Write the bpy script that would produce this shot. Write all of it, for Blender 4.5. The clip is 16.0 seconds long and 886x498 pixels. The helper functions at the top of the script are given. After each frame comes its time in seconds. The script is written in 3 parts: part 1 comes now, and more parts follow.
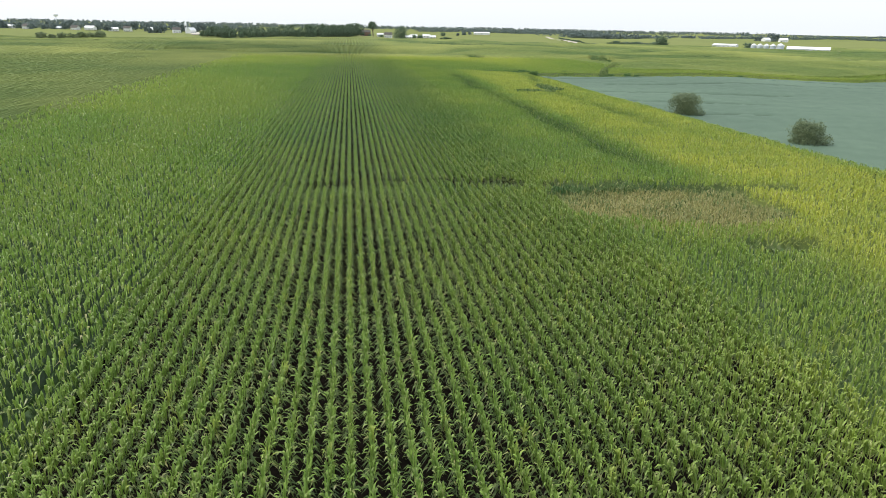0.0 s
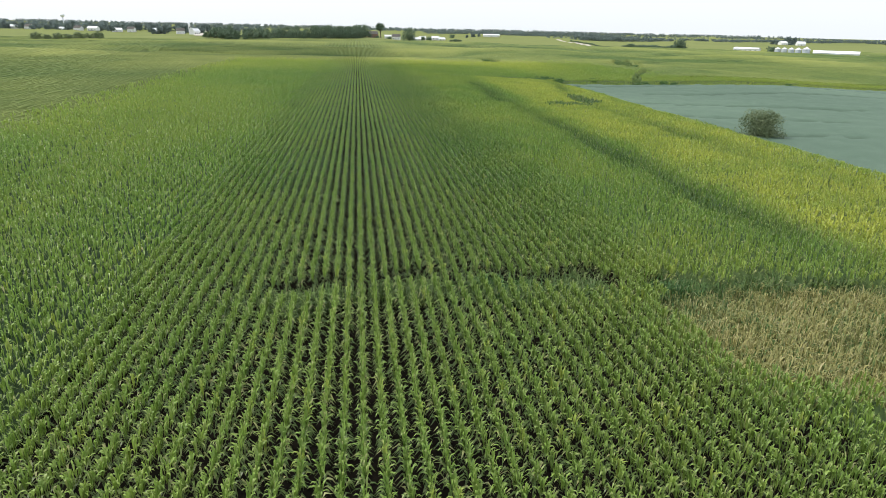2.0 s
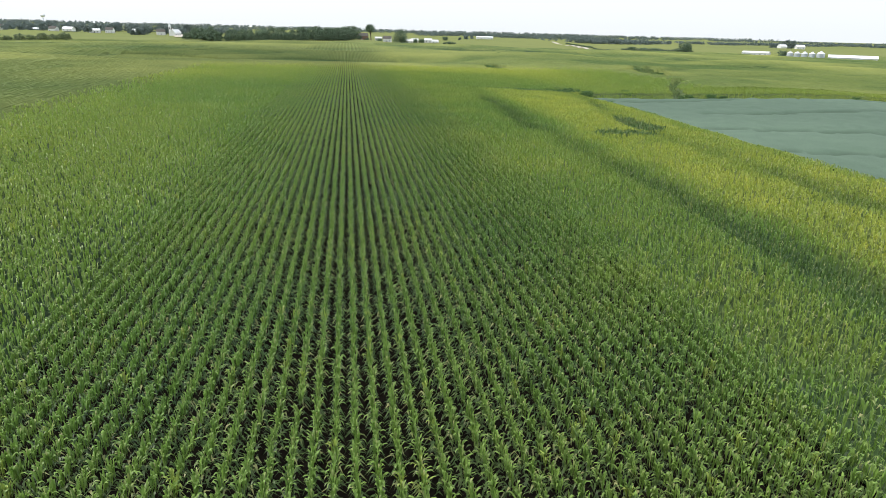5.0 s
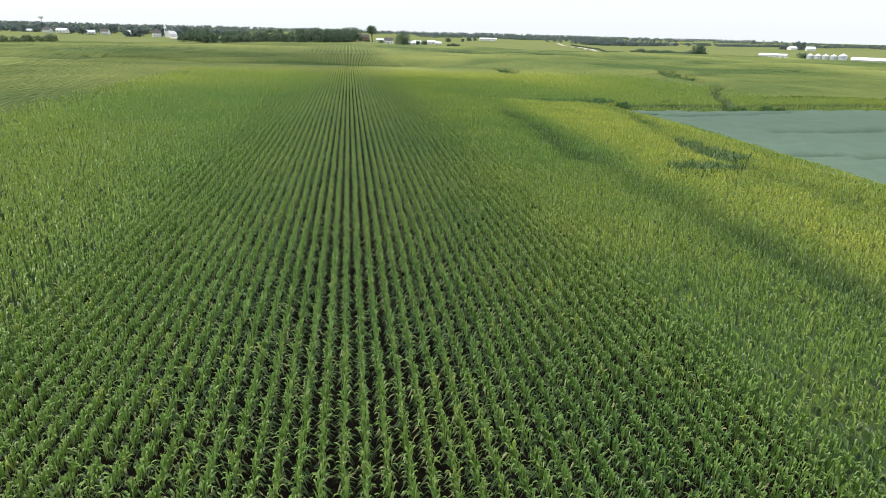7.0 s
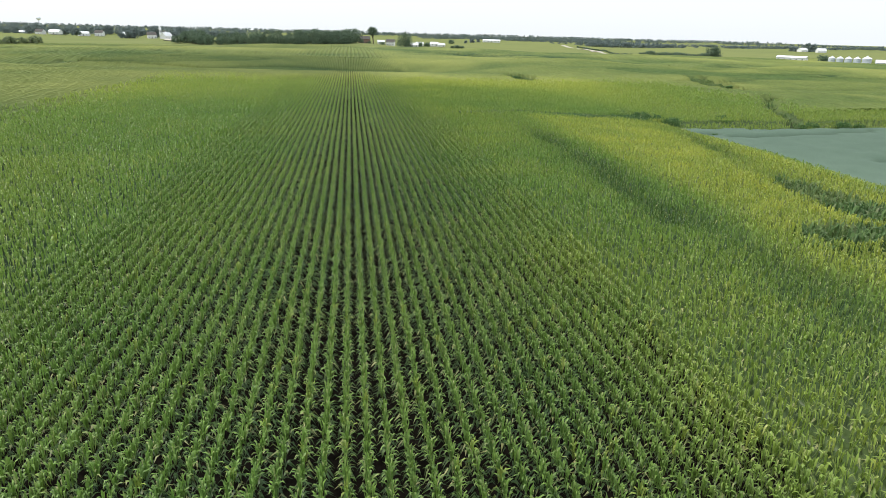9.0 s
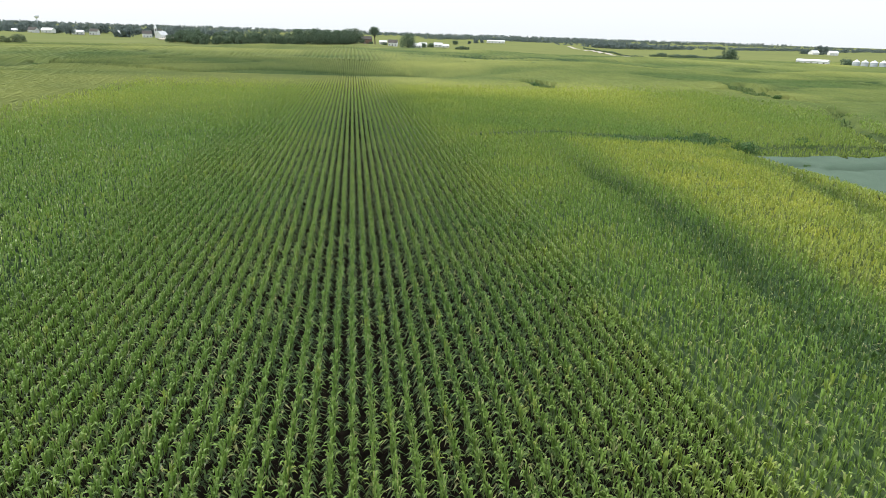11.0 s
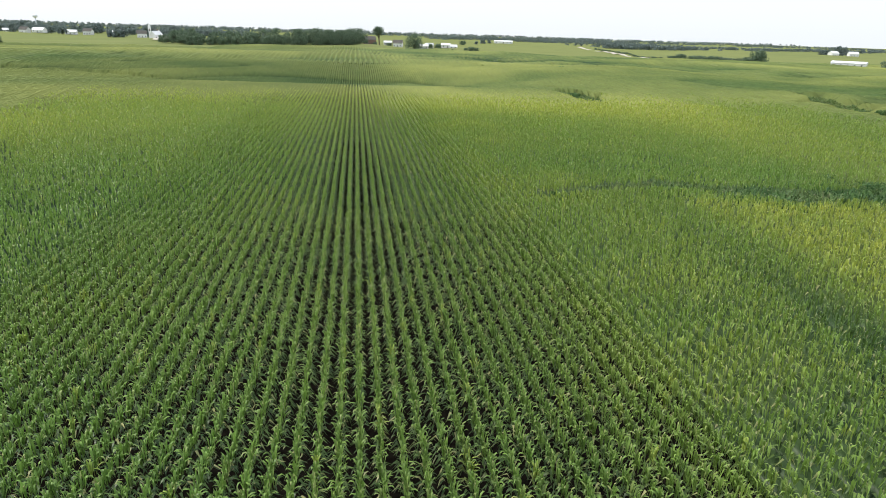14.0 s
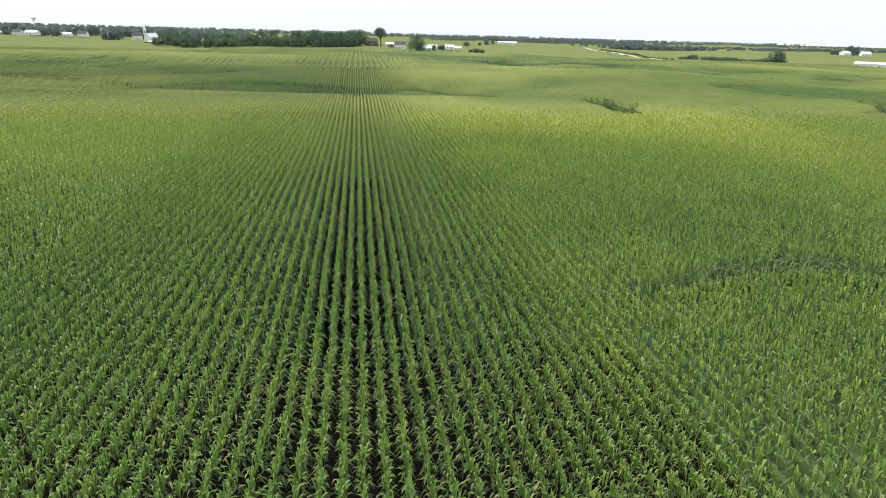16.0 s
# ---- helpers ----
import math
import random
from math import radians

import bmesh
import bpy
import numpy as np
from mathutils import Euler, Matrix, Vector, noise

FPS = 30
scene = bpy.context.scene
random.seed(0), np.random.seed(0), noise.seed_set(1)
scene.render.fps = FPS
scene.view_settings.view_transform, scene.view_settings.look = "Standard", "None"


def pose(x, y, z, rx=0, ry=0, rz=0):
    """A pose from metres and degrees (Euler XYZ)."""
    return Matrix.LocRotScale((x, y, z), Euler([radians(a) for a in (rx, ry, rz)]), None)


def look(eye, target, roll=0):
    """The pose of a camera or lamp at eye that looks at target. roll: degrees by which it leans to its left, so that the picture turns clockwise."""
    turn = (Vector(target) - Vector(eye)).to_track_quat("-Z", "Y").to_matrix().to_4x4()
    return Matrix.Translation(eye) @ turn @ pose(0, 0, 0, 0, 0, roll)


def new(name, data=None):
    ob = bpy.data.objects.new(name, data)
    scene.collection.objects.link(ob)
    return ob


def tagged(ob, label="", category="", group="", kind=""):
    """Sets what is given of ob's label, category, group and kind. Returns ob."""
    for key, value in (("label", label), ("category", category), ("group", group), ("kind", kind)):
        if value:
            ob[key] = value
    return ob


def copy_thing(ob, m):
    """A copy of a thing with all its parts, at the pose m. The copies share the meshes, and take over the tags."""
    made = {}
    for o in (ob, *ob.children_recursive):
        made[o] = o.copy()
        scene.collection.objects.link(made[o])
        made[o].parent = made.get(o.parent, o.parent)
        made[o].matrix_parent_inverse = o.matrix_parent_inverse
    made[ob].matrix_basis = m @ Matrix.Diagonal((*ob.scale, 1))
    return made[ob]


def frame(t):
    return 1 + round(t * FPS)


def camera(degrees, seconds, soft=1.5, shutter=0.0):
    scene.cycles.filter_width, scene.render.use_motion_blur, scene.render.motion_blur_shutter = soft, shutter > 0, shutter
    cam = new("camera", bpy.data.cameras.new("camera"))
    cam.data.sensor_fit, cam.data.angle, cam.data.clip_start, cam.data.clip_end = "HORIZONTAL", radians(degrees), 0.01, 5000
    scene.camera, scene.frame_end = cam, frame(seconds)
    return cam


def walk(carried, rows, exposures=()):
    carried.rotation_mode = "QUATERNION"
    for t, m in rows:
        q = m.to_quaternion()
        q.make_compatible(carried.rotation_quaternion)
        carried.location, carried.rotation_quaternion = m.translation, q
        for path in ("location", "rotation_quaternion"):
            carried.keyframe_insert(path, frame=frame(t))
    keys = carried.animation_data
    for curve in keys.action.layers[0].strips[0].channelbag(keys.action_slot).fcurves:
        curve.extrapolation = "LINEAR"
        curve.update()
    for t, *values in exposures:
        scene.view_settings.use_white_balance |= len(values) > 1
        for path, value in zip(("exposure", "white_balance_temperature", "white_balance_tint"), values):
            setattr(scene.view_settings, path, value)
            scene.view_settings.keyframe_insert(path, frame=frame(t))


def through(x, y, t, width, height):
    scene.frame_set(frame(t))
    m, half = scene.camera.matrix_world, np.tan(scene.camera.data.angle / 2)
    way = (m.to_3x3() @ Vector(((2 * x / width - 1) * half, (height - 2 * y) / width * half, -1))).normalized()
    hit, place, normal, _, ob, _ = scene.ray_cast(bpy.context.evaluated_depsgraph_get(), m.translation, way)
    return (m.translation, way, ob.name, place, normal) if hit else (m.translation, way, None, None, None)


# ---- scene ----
cam = camera(73.7, 16.0, soft=0.6)
PATH = [
    (0, (0.000, 0.000, 16.915), (0.2888, 1.8488, 16.2092), 1.14),
    (0.5, (0.300, 6.090, 16.858), (0.5763, 7.9412, 16.1532), 1.25),
    (1, (0.602, 12.173, 16.798), (0.8689, 14.0256, 16.0946), 1.36),
    (1.5, (0.899, 18.270, 16.742), (1.1619, 20.1236, 16.0392), 1.37),
    (2, (1.184, 24.402, 16.692), (1.4527, 26.2559, 15.9911), 1.35),
    (2.5, (1.453, 30.586, 16.650), (1.7384, 32.4385, 15.9510), 1.33),
    (3, (1.711, 36.808, 16.614), (1.9971, 38.6604, 15.9161), 1.28),
    (3.5, (1.962, 43.040, 16.581), (2.2522, 44.8918, 15.8833), 1.44),
    (4, (2.211, 49.257, 16.550), (2.5066, 51.1074, 15.8522), 1.63),
    (4.2, (2.308, 51.735, 16.538), (2.6094, 53.5847, 15.8413), 1.61),
    (6.3, (3.378, 77.728, 16.417), (3.6733, 79.5807, 15.7243), 1.43),
    (6.5, (3.520, 80.216, 16.394), (3.8149, 82.0690, 15.7023), 1.46),
    (7, (3.899, 86.444, 16.332), (4.1944, 88.2978, 15.6413), 1.53),
    (7.5, (4.292, 92.683, 16.279), (4.5863, 94.5367, 15.5892), 1.52),
    (8, (4.671, 98.928, 16.255), (4.9654, 100.7826, 15.5672), 1.45),
    (8.5, (5.037, 105.196, 16.274), (5.3309, 107.0511, 15.5863), 1.56),
    (9, (5.403, 111.483, 16.321), (5.6943, 113.3388, 15.6343), 1.53),
    (9.2, (5.546, 113.996, 16.344), (5.8370, 115.8516, 15.6569), 1.51),
    (11.3, (6.841, 139.960, 16.517), (7.1291, 141.8161, 15.8308), 1.84),
    (11.5, (6.936, 142.395, 16.525), (7.2230, 144.2514, 15.8381), 1.75),
    (12, (7.125, 148.454, 16.525), (7.4072, 150.3107, 15.8384), 1.73),
    (12.5, (7.208, 154.486, 16.479), (7.4889, 156.3434, 15.7934), 1.78),
    (13, (7.211, 160.488, 16.400), (7.4896, 162.3462, 15.7154), 1.79),
    (13.5, (7.204, 166.428, 16.324), (7.4823, 168.2853, 15.6370), 1.91),
    (14, (7.257, 172.274, 16.290), (7.5351, 174.1320, 15.6035), 1.84),
    (14.5, (7.396, 177.991, 16.315), (7.6734, 179.8491, 15.6299), 1.75),
    (15, (7.582, 183.603, 16.375), (7.8569, 185.4628, 15.6931), 1.65),
    (15.5, (7.786, 189.174, 16.451), (8.0595, 191.0360, 15.7740), 1.51),
    (16, (7.981, 194.765, 16.518), (8.2522, 196.6249, 15.8336), 1.61),
]
walk(cam, [(t, look(eye, target, roll)) for t, eye, target, roll in PATH])

# ---- world, sun, exposure ----
SUN_EL, SUN_AZ = radians(52), radians(-65)      # azimuth from +y towards +x
world = bpy.data.worlds.new("overcast_sky")
scene.world = world
world.use_nodes = True
wn, wl = world.node_tree.nodes, world.node_tree.links
wn.clear()
sky = wn.new("ShaderNodeTexSky")
sky.sky_type, sky.sun_disc = "NISHITA", False
sky.sun_elevation, sky.sun_rotation = SUN_EL, SUN_AZ
sky.air_density, sky.dust_density = 1.0, 3.0
cloud = wn.new("ShaderNodeMix")
cloud.data_type = "RGBA"
cloud.inputs[0].default_value = 0.72
cloud.inputs[7].default_value = (8.9, 9.4, 9.9, 1)
bg = wn.new("ShaderNodeBackground")
bg.inputs[1].default_value = 0.092
wout = wn.new("ShaderNodeOutputWorld")
wl.new(sky.outputs[0], cloud.inputs[6])
wl.new(cloud.outputs[2], bg.inputs[0])
wl.new(bg.outputs[0], wout.inputs[0])

sun = new("sun", bpy.data.lights.new("sun", "SUN"))
sun.data.energy, sun.data.angle, sun.data.color = 1.9, radians(10), (1.0, 0.96, 0.88)
sun_from = Vector((math.sin(SUN_AZ) * math.cos(SUN_EL), math.cos(SUN_AZ) * math.cos(SUN_EL), math.sin(SUN_EL)))
sun.matrix_world = look(sun_from * 300, (0, 0, 0))
scene.view_settings.exposure = 0.60


# ---- materials ----
def material(name, rough=0.8, spec=0.3):
    m = bpy.data.materials.new(name)
    m.use_nodes = True
    b = m.node_tree.nodes["Principled BSDF"]
    b.inputs["Roughness"].default_value = rough
    b.inputs["Specular IOR Level"].default_value = spec
    return m, m.node_tree.nodes, m.node_tree.links, b


def ramp(n, stops):
    r = n.new("ShaderNodeValToRGB")
    e = r.color_ramp.elements
    while len(e) < len(stops):
        e.new(0.5)
    for k, (p, c) in zip(e, stops):
        k.position, k.color = p, (*c, 1)
    return r


def mottled(name, stops, scale=3.0, rough=0.8, spec=0.3, bump=0.0, bump_scale=None, metal=0.0):
    """Two scales of noise through a colour ramp, with a fine relief."""
    m, n, l, b = material(name, rough, spec)
    tc = n.new("ShaderNodeTexCoord")
    big, fine = n.new("ShaderNodeTexNoise"), n.new("ShaderNodeTexNoise")
    big.inputs["Scale"].default_value, fine.inputs["Scale"].default_value = scale, scale * 9
    big.inputs["Detail"].default_value = 5
    add = n.new("ShaderNodeMix")
    add.inputs[0].default_value = 0.4
    r = ramp(n, stops)
    l.new(tc.outputs["Object"], big.inputs["Vector"])
    l.new(tc.outputs["Object"], fine.inputs["Vector"])
    l.new(big.outputs[0], add.inputs[2])
    l.new(fine.outputs[0], add.inputs[3])
    l.new(add.outputs[0], r.inputs[0])
    l.new(r.outputs[0], b.inputs["Base Color"])
    b.inputs["Metallic"].default_value = metal
    if bump:
        bp = n.new("ShaderNodeBump")
        bp.inputs["Strength"].default_value = bump
        bp.inputs["Distance"].default_value = 0.3
        l.new((fine if bump_scale is None else big).outputs[0], bp.inputs["Height"])
        l.new(bp.outputs[0], b.inputs["Normal"])
    return m


def mixed(n, l, fac, a, b):
    x = n.new("ShaderNodeMix")
    x.data_type = "RGBA"
    for sock, v in ((x.inputs[0], fac), (x.inputs[6], a), (x.inputs[7], b)):
        if isinstance(v, (int, float)):
            sock.default_value = v
        elif isinstance(v, tuple):
            sock.default_value = (*v, 1)
        else:
            l.new(v, sock)
    return x.outputs[2]


def leafy(name, low, high, ripe, pale, through=0.32, rough=0.5, gloss=0.18):
    """Leaf blades. Their own attribute 'leaf' holds ripeness, a random value and a lightness that carries leaf age and
    painted shade.
    """
    m, n, l, b = material(name, rough, gloss)
    at = n.new("ShaderNodeAttribute")
    at.attribute_name = "leaf"
    s = n.new("ShaderNodeSeparateXYZ")
    l.new(at.outputs["Vector"], s.inputs[0])
    tc, nz = n.new("ShaderNodeTexCoord"), n.new("ShaderNodeTexNoise")
    nz.inputs["Scale"].default_value, nz.inputs["Detail"].default_value = 6.0, 3
    l.new(tc.outputs["Object"], nz.inputs["Vector"])
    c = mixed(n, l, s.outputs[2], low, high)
    c = mixed(n, l, s.outputs[0], c, ripe)
    rr = ramp(n, [(0.86, (0, 0, 0)), (1.0, (1, 1, 1))])
    l.new(s.outputs[1], rr.inputs[0])
    c = mixed(n, l, rr.outputs[0], c, pale)
    hs = n.new("ShaderNodeHueSaturation")
    mp = n.new("ShaderNodeMapRange")
    mp.inputs[3].default_value, mp.inputs[4].default_value = 0.65, 1.35
    l.new(nz.outputs[0], mp.inputs[0])
    l.new(mp.outputs[0], hs.inputs["Value"])
    l.new(c, hs.inputs["Color"])
    l.new(hs.outputs[0], b.inputs["Base Color"])
    tr = n.new("ShaderNodeBsdfTranslucent")
    l.new(hs.outputs[0], tr.inputs[0])
    mx = n.new("ShaderNodeMixShader")
    mx.inputs[0].default_value = through
    l.new(b.outputs[0], mx.inputs[1])
    l.new(tr.outputs[0], mx.inputs[2])
    l.new(mx.outputs[0], n["Material Output"].inputs[0])
    return m


# The low colour of corn also carries the shade of the row gaps.
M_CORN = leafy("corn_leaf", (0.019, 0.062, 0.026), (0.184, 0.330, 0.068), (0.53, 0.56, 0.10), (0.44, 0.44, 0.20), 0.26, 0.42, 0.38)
# Duller copy of corn_leaf for far ridges: close leaves' self-shade put into the colour.
M_CORN_DULLED = leafy("corn_leaf_dulled", (0.022, 0.062, 0.028), (0.190, 0.300, 0.082), (0.40, 0.42, 0.125), (0.38, 0.38, 0.20), 0.2, 0.8, 0.08)
M_GRASS = leafy("dry_grass", (0.14, 0.21, 0.07), (0.38, 0.38, 0.15), (0.48, 0.42, 0.18), (0.52, 0.46, 0.25))
M_WEED = leafy("weed_leaf", (0.045, 0.115, 0.042), (0.13, 0.24, 0.075), (0.20, 0.24, 0.08), (0.24, 0.28, 0.14))
M_TREE = leafy("tree_leaf", (0.095, 0.150, 0.100), (0.150, 0.215, 0.140), (0.17, 0.20, 0.11), (0.18, 0.23, 0.14), 0.35)
M_BUSH = leafy("bush_leaf", (0.100, 0.145, 0.085), (0.22, 0.27, 0.14), (0.27, 0.29, 0.15), (0.29, 0.33, 0.18), 0.35)
# Paler and bluer than near leaves: distance haze mixed into the base colour.
M_WOODS = leafy("hazed_tree_leaf", (0.140, 0.185, 0.180), (0.185, 0.235, 0.225), (0.18, 0.21, 0.19), (0.19, 0.23, 0.21), 0.35)
M_SOY = leafy("soybean_leaf", (0.088, 0.142, 0.098), (0.128, 0.196, 0.134), (0.05, 0.09, 0.055), (0.14, 0.22, 0.16), 0.1, 0.7)
M_BARK = mottled("bark", [(0.3, (0.06, 0.045, 0.032)), (0.7, (0.15, 0.12, 0.09))], 2.0, 0.9, bump=0.4)
M_WHITE = mottled("white_siding", [(0.3, (0.70, 0.71, 0.72)), (0.7, (0.84, 0.84, 0.83))], 0.4, 0.6)
M_TIN = mottled("galvanised_steel", [(0.3, (0.42, 0.46, 0.50)), (0.7, (0.62, 0.66, 0.70))], 0.5, 0.42, 0.5, metal=0.35)
M_TINROOF = mottled("pale_metal_roof", [(0.3, (0.70, 0.72, 0.75)), (0.7, (0.83, 0.84, 0.86))], 0.3, 0.45)
M_DARKROOF = mottled("asphalt_shingle", [(0.3, (0.07, 0.065, 0.06)), (0.7, (0.15, 0.14, 0.13))], 0.8, 0.9)
M_BRICK = mottled("brown_brick", [(0.3, (0.20, 0.12, 0.09)), (0.7, (0.32, 0.22, 0.17))], 0.8, 0.85)
M_GLASS = mottled("window_glass", [(0.3, (0.03, 0.035, 0.04)), (0.7, (0.06, 0.07, 0.08))], 0.5, 0.12, 0.5)
M_GRAVEL = mottled("gravel", [(0.3, (0.40, 0.37, 0.31)), (0.7, (0.56, 0.53, 0.46))], 0.7, 0.95, bump=0.3)


# ---- plan: ground height, noise, crops ----
def hashed(i, j, seed):
    v = np.sin(i * 127.1 + j * 311.7 + seed * 74.7) * 43758.5453
    return v - np.floor(v)


def vnoise(x, y, scale, seed):
    """Smooth value noise, 0 to 1."""
    u, v = np.asarray(x, float) / scale, np.asarray(y, float) / scale
    i, j = np.floor(u), np.floor(v)
    f, g = u - i, v - j
    f, g = f * f * (3 - 2 * f), g * g * (3 - 2 * g)
    a = hashed(i, j, seed) * (1 - f) + hashed(i + 1, j, seed) * f
    b = hashed(i, j + 1, seed) * (1 - f) + hashed(i + 1, j + 1, seed) * f
    return a * (1 - g) + b * g


def step(a, b, x):
    t = np.clip((x - a) / (b - a), 0, 1)
    return t * t * (3 - 2 * t)


def contour(x, y):
    """Long low swells across the rows, 0 in a hollow to 1 on a crest."""
    w = vnoise(x, y, 90, 7) * 40
    return 0.65 * vnoise(0.34 * x + w, y + 0.22 * x + w, 30, 8) + 0.35 * vnoise(0.5 * x, y - 0.3 * x, 17, 9)


def rill(x, y):
    """Thin darker lines where water runs between the swells, 0 to 1."""
    return np.exp(-((contour(x, y) - 0.42) / 0.03) ** 2) * step(0.45, 0.6, vnoise(x, y, 75, 10)) * step(262, 310, y)


def ground_z(x, y):
    """Gently rolling land, level along the drone's way."""
    x, y = np.asarray(x, float), np.asarray(y, float)
    d = np.hypot(np.maximum(np.abs(x - 5) - 60, 0), np.maximum(y - 270, 0))
    roll = (vnoise(x + 900, y, 140, 3) - 0.5) * 4.0 + (vnoise(x, y + 400, 60, 5) - 0.5) * 2.6 + (vnoise(x * 0.7 + 0.5 * y, y, 33, 6) - 0.5) * 1.5
    roll = roll * (1 - np.exp(-((x - 400) / 120) ** 2 - ((y - 585) / 90) ** 2))
    roll = roll + (contour(x, y) - 0.5) * 2.4
    dip = -5.0 * np.exp(-((x - 380) / 130) ** 2 - ((y - 900) / 170) ** 2)
    # a swale across the rows and the slope beyond it
    swale = (step(-190, -120, x) - step(30, 90, x)) * (1.6 * step(382, 440, y) * (1 - step(440, 560, y)) - 2.2 * np.exp(-((y - 372 + 0.06 * x) / 20) ** 2))
    return dip + roll * step(0, 150, d) * (1 - 0.7 * (step(-160, -100, x) - step(30, 90, x)) * (y < 440)) + swale - 0.6 * step(36, 62, x) * (1 - step(230, 300, y))


def gz(x, y):
    return float(ground_z(x, y))


ROW, PHASE = 0.762, 0.27
SOY_X, SOY_Y = 66.0, 218.0


def in_soy(x, y):
    return (x > SOY_X + 0.8 * np.sin(y * 0.11)) & (y < SOY_Y + 0.8 * np.sin(x * 0.13))


def near_line(x, y, pts):
    """Distance to a line of straight pieces."""
    best = np.full(np.shape(np.asarray(x, float)), 1e9)
    for (x0, y0), (x1, y1) in zip(pts, pts[1:]):
        dx, dy = x1 - x0, y1 - y0
        f = np.clip(((x - x0) * dx + (y - y0) * dy) / (dx * dx + dy * dy), 0, 1)
        best = np.minimum(best, np.hypot(x - x0 - f * dx, y - y0 - f * dy))
    return best


DITCHES = [[(78, 520), (105, 466), (149, 424), (163, 388), (215, 350)], [(-140, 402), (-84, 392), (-30, 371), (2, 372)], [(93, 217), (104, 242), (118, 262)]]
FARMYARD = [[(397, 586), (452, 526)], [(392, 636), (411, 608)]]


def waterway(x, y):
    """How much of the crop is missing, 0 to 1: the grass patch, its tail and the washed strips."""
    n = (vnoise(x, y, 3.0, 11) - 0.5) * 1.0
    patch = ((x - 29.0) / 11.0) ** 4 + ((y - 50.0 + 0.05 * (x - 30)) / 7.4) ** 2 + n * 0.9
    tail = np.abs(y - 58.4 + 0.10 * np.clip(x - 12, 0, 30) - 0.8 * np.sin(x * 0.25)) / np.where(x > 18, 0.7, 0.95) + 2.2 * n + np.where((x > -7) & (x < 47), 0, 9) + 0.45 * np.sin(x * 1.1)
    cross = np.abs(y - 228.3 - 1.5 * np.sin(x * 0.2)) / np.clip(0.1 + 0.08 * (x - 20), 0.3, 3.4) + 1.6 * n + np.where((x > 21) & (x < 66), 0, 9)
    spot = ((x - 32) / 3.2) ** 2 + ((y - 38) / 1.6) ** 2 + n
    right = np.abs(x - 63 - 3.0 * np.sin(y * 0.022)) / 6 + np.abs(y - 328) / 22 + n
    right2 = np.abs(x - 131 - 6 * np.sin(y * 0.06)) / 9 + np.abs(y - 312) / 40 + n
    edge = np.hypot((x - 54.5 - 0.15 * (y - 165)) / 2.9, (y - 164) / 7.5) + n
    edge2 = np.hypot((x - 47.5) / 5.5, (y - 152.5) / 2.1) + n
    out = np.minimum(near_line(x, y, FARMYARD[0]) / 14, near_line(x, y, FARMYARD[1]) / 11)
    out = (out < 1.0).astype(float)
    for d, w in zip(DITCHES, (1.6, 1.3, 1.6)):
        out = np.maximum(out, (near_line(x, y, d) / w + n < 1.0).astype(float))
    for v in (patch, tail, cross, spot, right, right2, edge, edge2):
        out = np.maximum(out, (v < 1.0).astype(float))
    return out


def edge_strip(x, y):
    """The green strip that winds along the soybeans, 0 to 1."""
    n = (vnoise(x, y, 7, 43) - 0.5) * 4 + (vnoise(x, y, 3, 47) - 0.5) * 3.5
    mid = 53.5 + 10.5 * step(158, 222, y)
    return np.exp(-((x - mid - n * 0.6) / 2.7) ** 2) * step(84, 104, y + n) * (1 - step(225, 240, y)) * (0.55 + 0.45 * step(0.3, 0.6, vnoise(x, y, 13, 44)))


def ripeness(x, y):
    """0 is deep green, 1 yellow."""
    big = vnoise(x, y * 0.6, 26, 21)
    mid = vnoise(x, y, 7, 22)
    r = 0.06 + 0.16 * step(0.45, 0.9, big) * (0.35 + 0.65 * step(12, 30, np.abs(x - 5))) + 0.10 * (mid - 0.5)
    # yellow strip between the dark strip and the soybeans
    band = step(35.5, 42, x + 3 * (mid - 0.5)) * (1 - step(61, 64.5, x + 2 * (mid - 0.5)))
    gap = 1 - 0.92 * edge_strip(x, y)
    along = step(44, 62, y + 8 * (big - 0.5)) * (1 - step(222, 227, y + 3 * (mid - 0.5))) * (0.62 + 0.38 * vnoise(x, y, 18, 29))
    r = r + (0.62 + 0.16 * step(150, 200, y) + 0.20 * (1 - step(100, 140, y))) * band * gap * along * (0.55 + 0.6 * vnoise(x, y, 3.5, 30))
    r = r + 0.62 * step(28, 40, x) * (1 - step(50, 60, y)) * step(14, 34, y) * (0.5 + 0.5 * mid)
    r = r + 0.35 * np.exp(-((x - 64.8) / 1.6) ** 2) * (y < 225)
    # sparser yellowing specks by the edge of the good corn
    r = r + 0.12 * step(14, 24, x) * (1 - step(28, 32, x)) * step(0.4, 0.8, vnoise(x, y, 5, 31))
    # far slopes
    r = r + step(235, 330, y) * (0.10 + 0.16 * step(0.45, 0.9, vnoise(x, y, 70, 24)) + 0.60 * (contour(x, y) - 0.5))
    r = r * (1 - rill(x, y))
    r = r * (1 - 0.85 * dark_strip(x, y))
    r = r + 0.20 * step(60, 72, x) * (y > SOY_Y) * (1 - step(SOY_Y + 6, SOY_Y + 40, y))
    r = r + 0.14 * (1 - step(-70, -8, x)) + 0.03 * step(10, 24, x) + 0.11 * step(215, 280, y) * (1 - step(300, 380, y)) + 0.10 * (1 - step(48, 90, y))
    return np.clip(r, 0, 1)


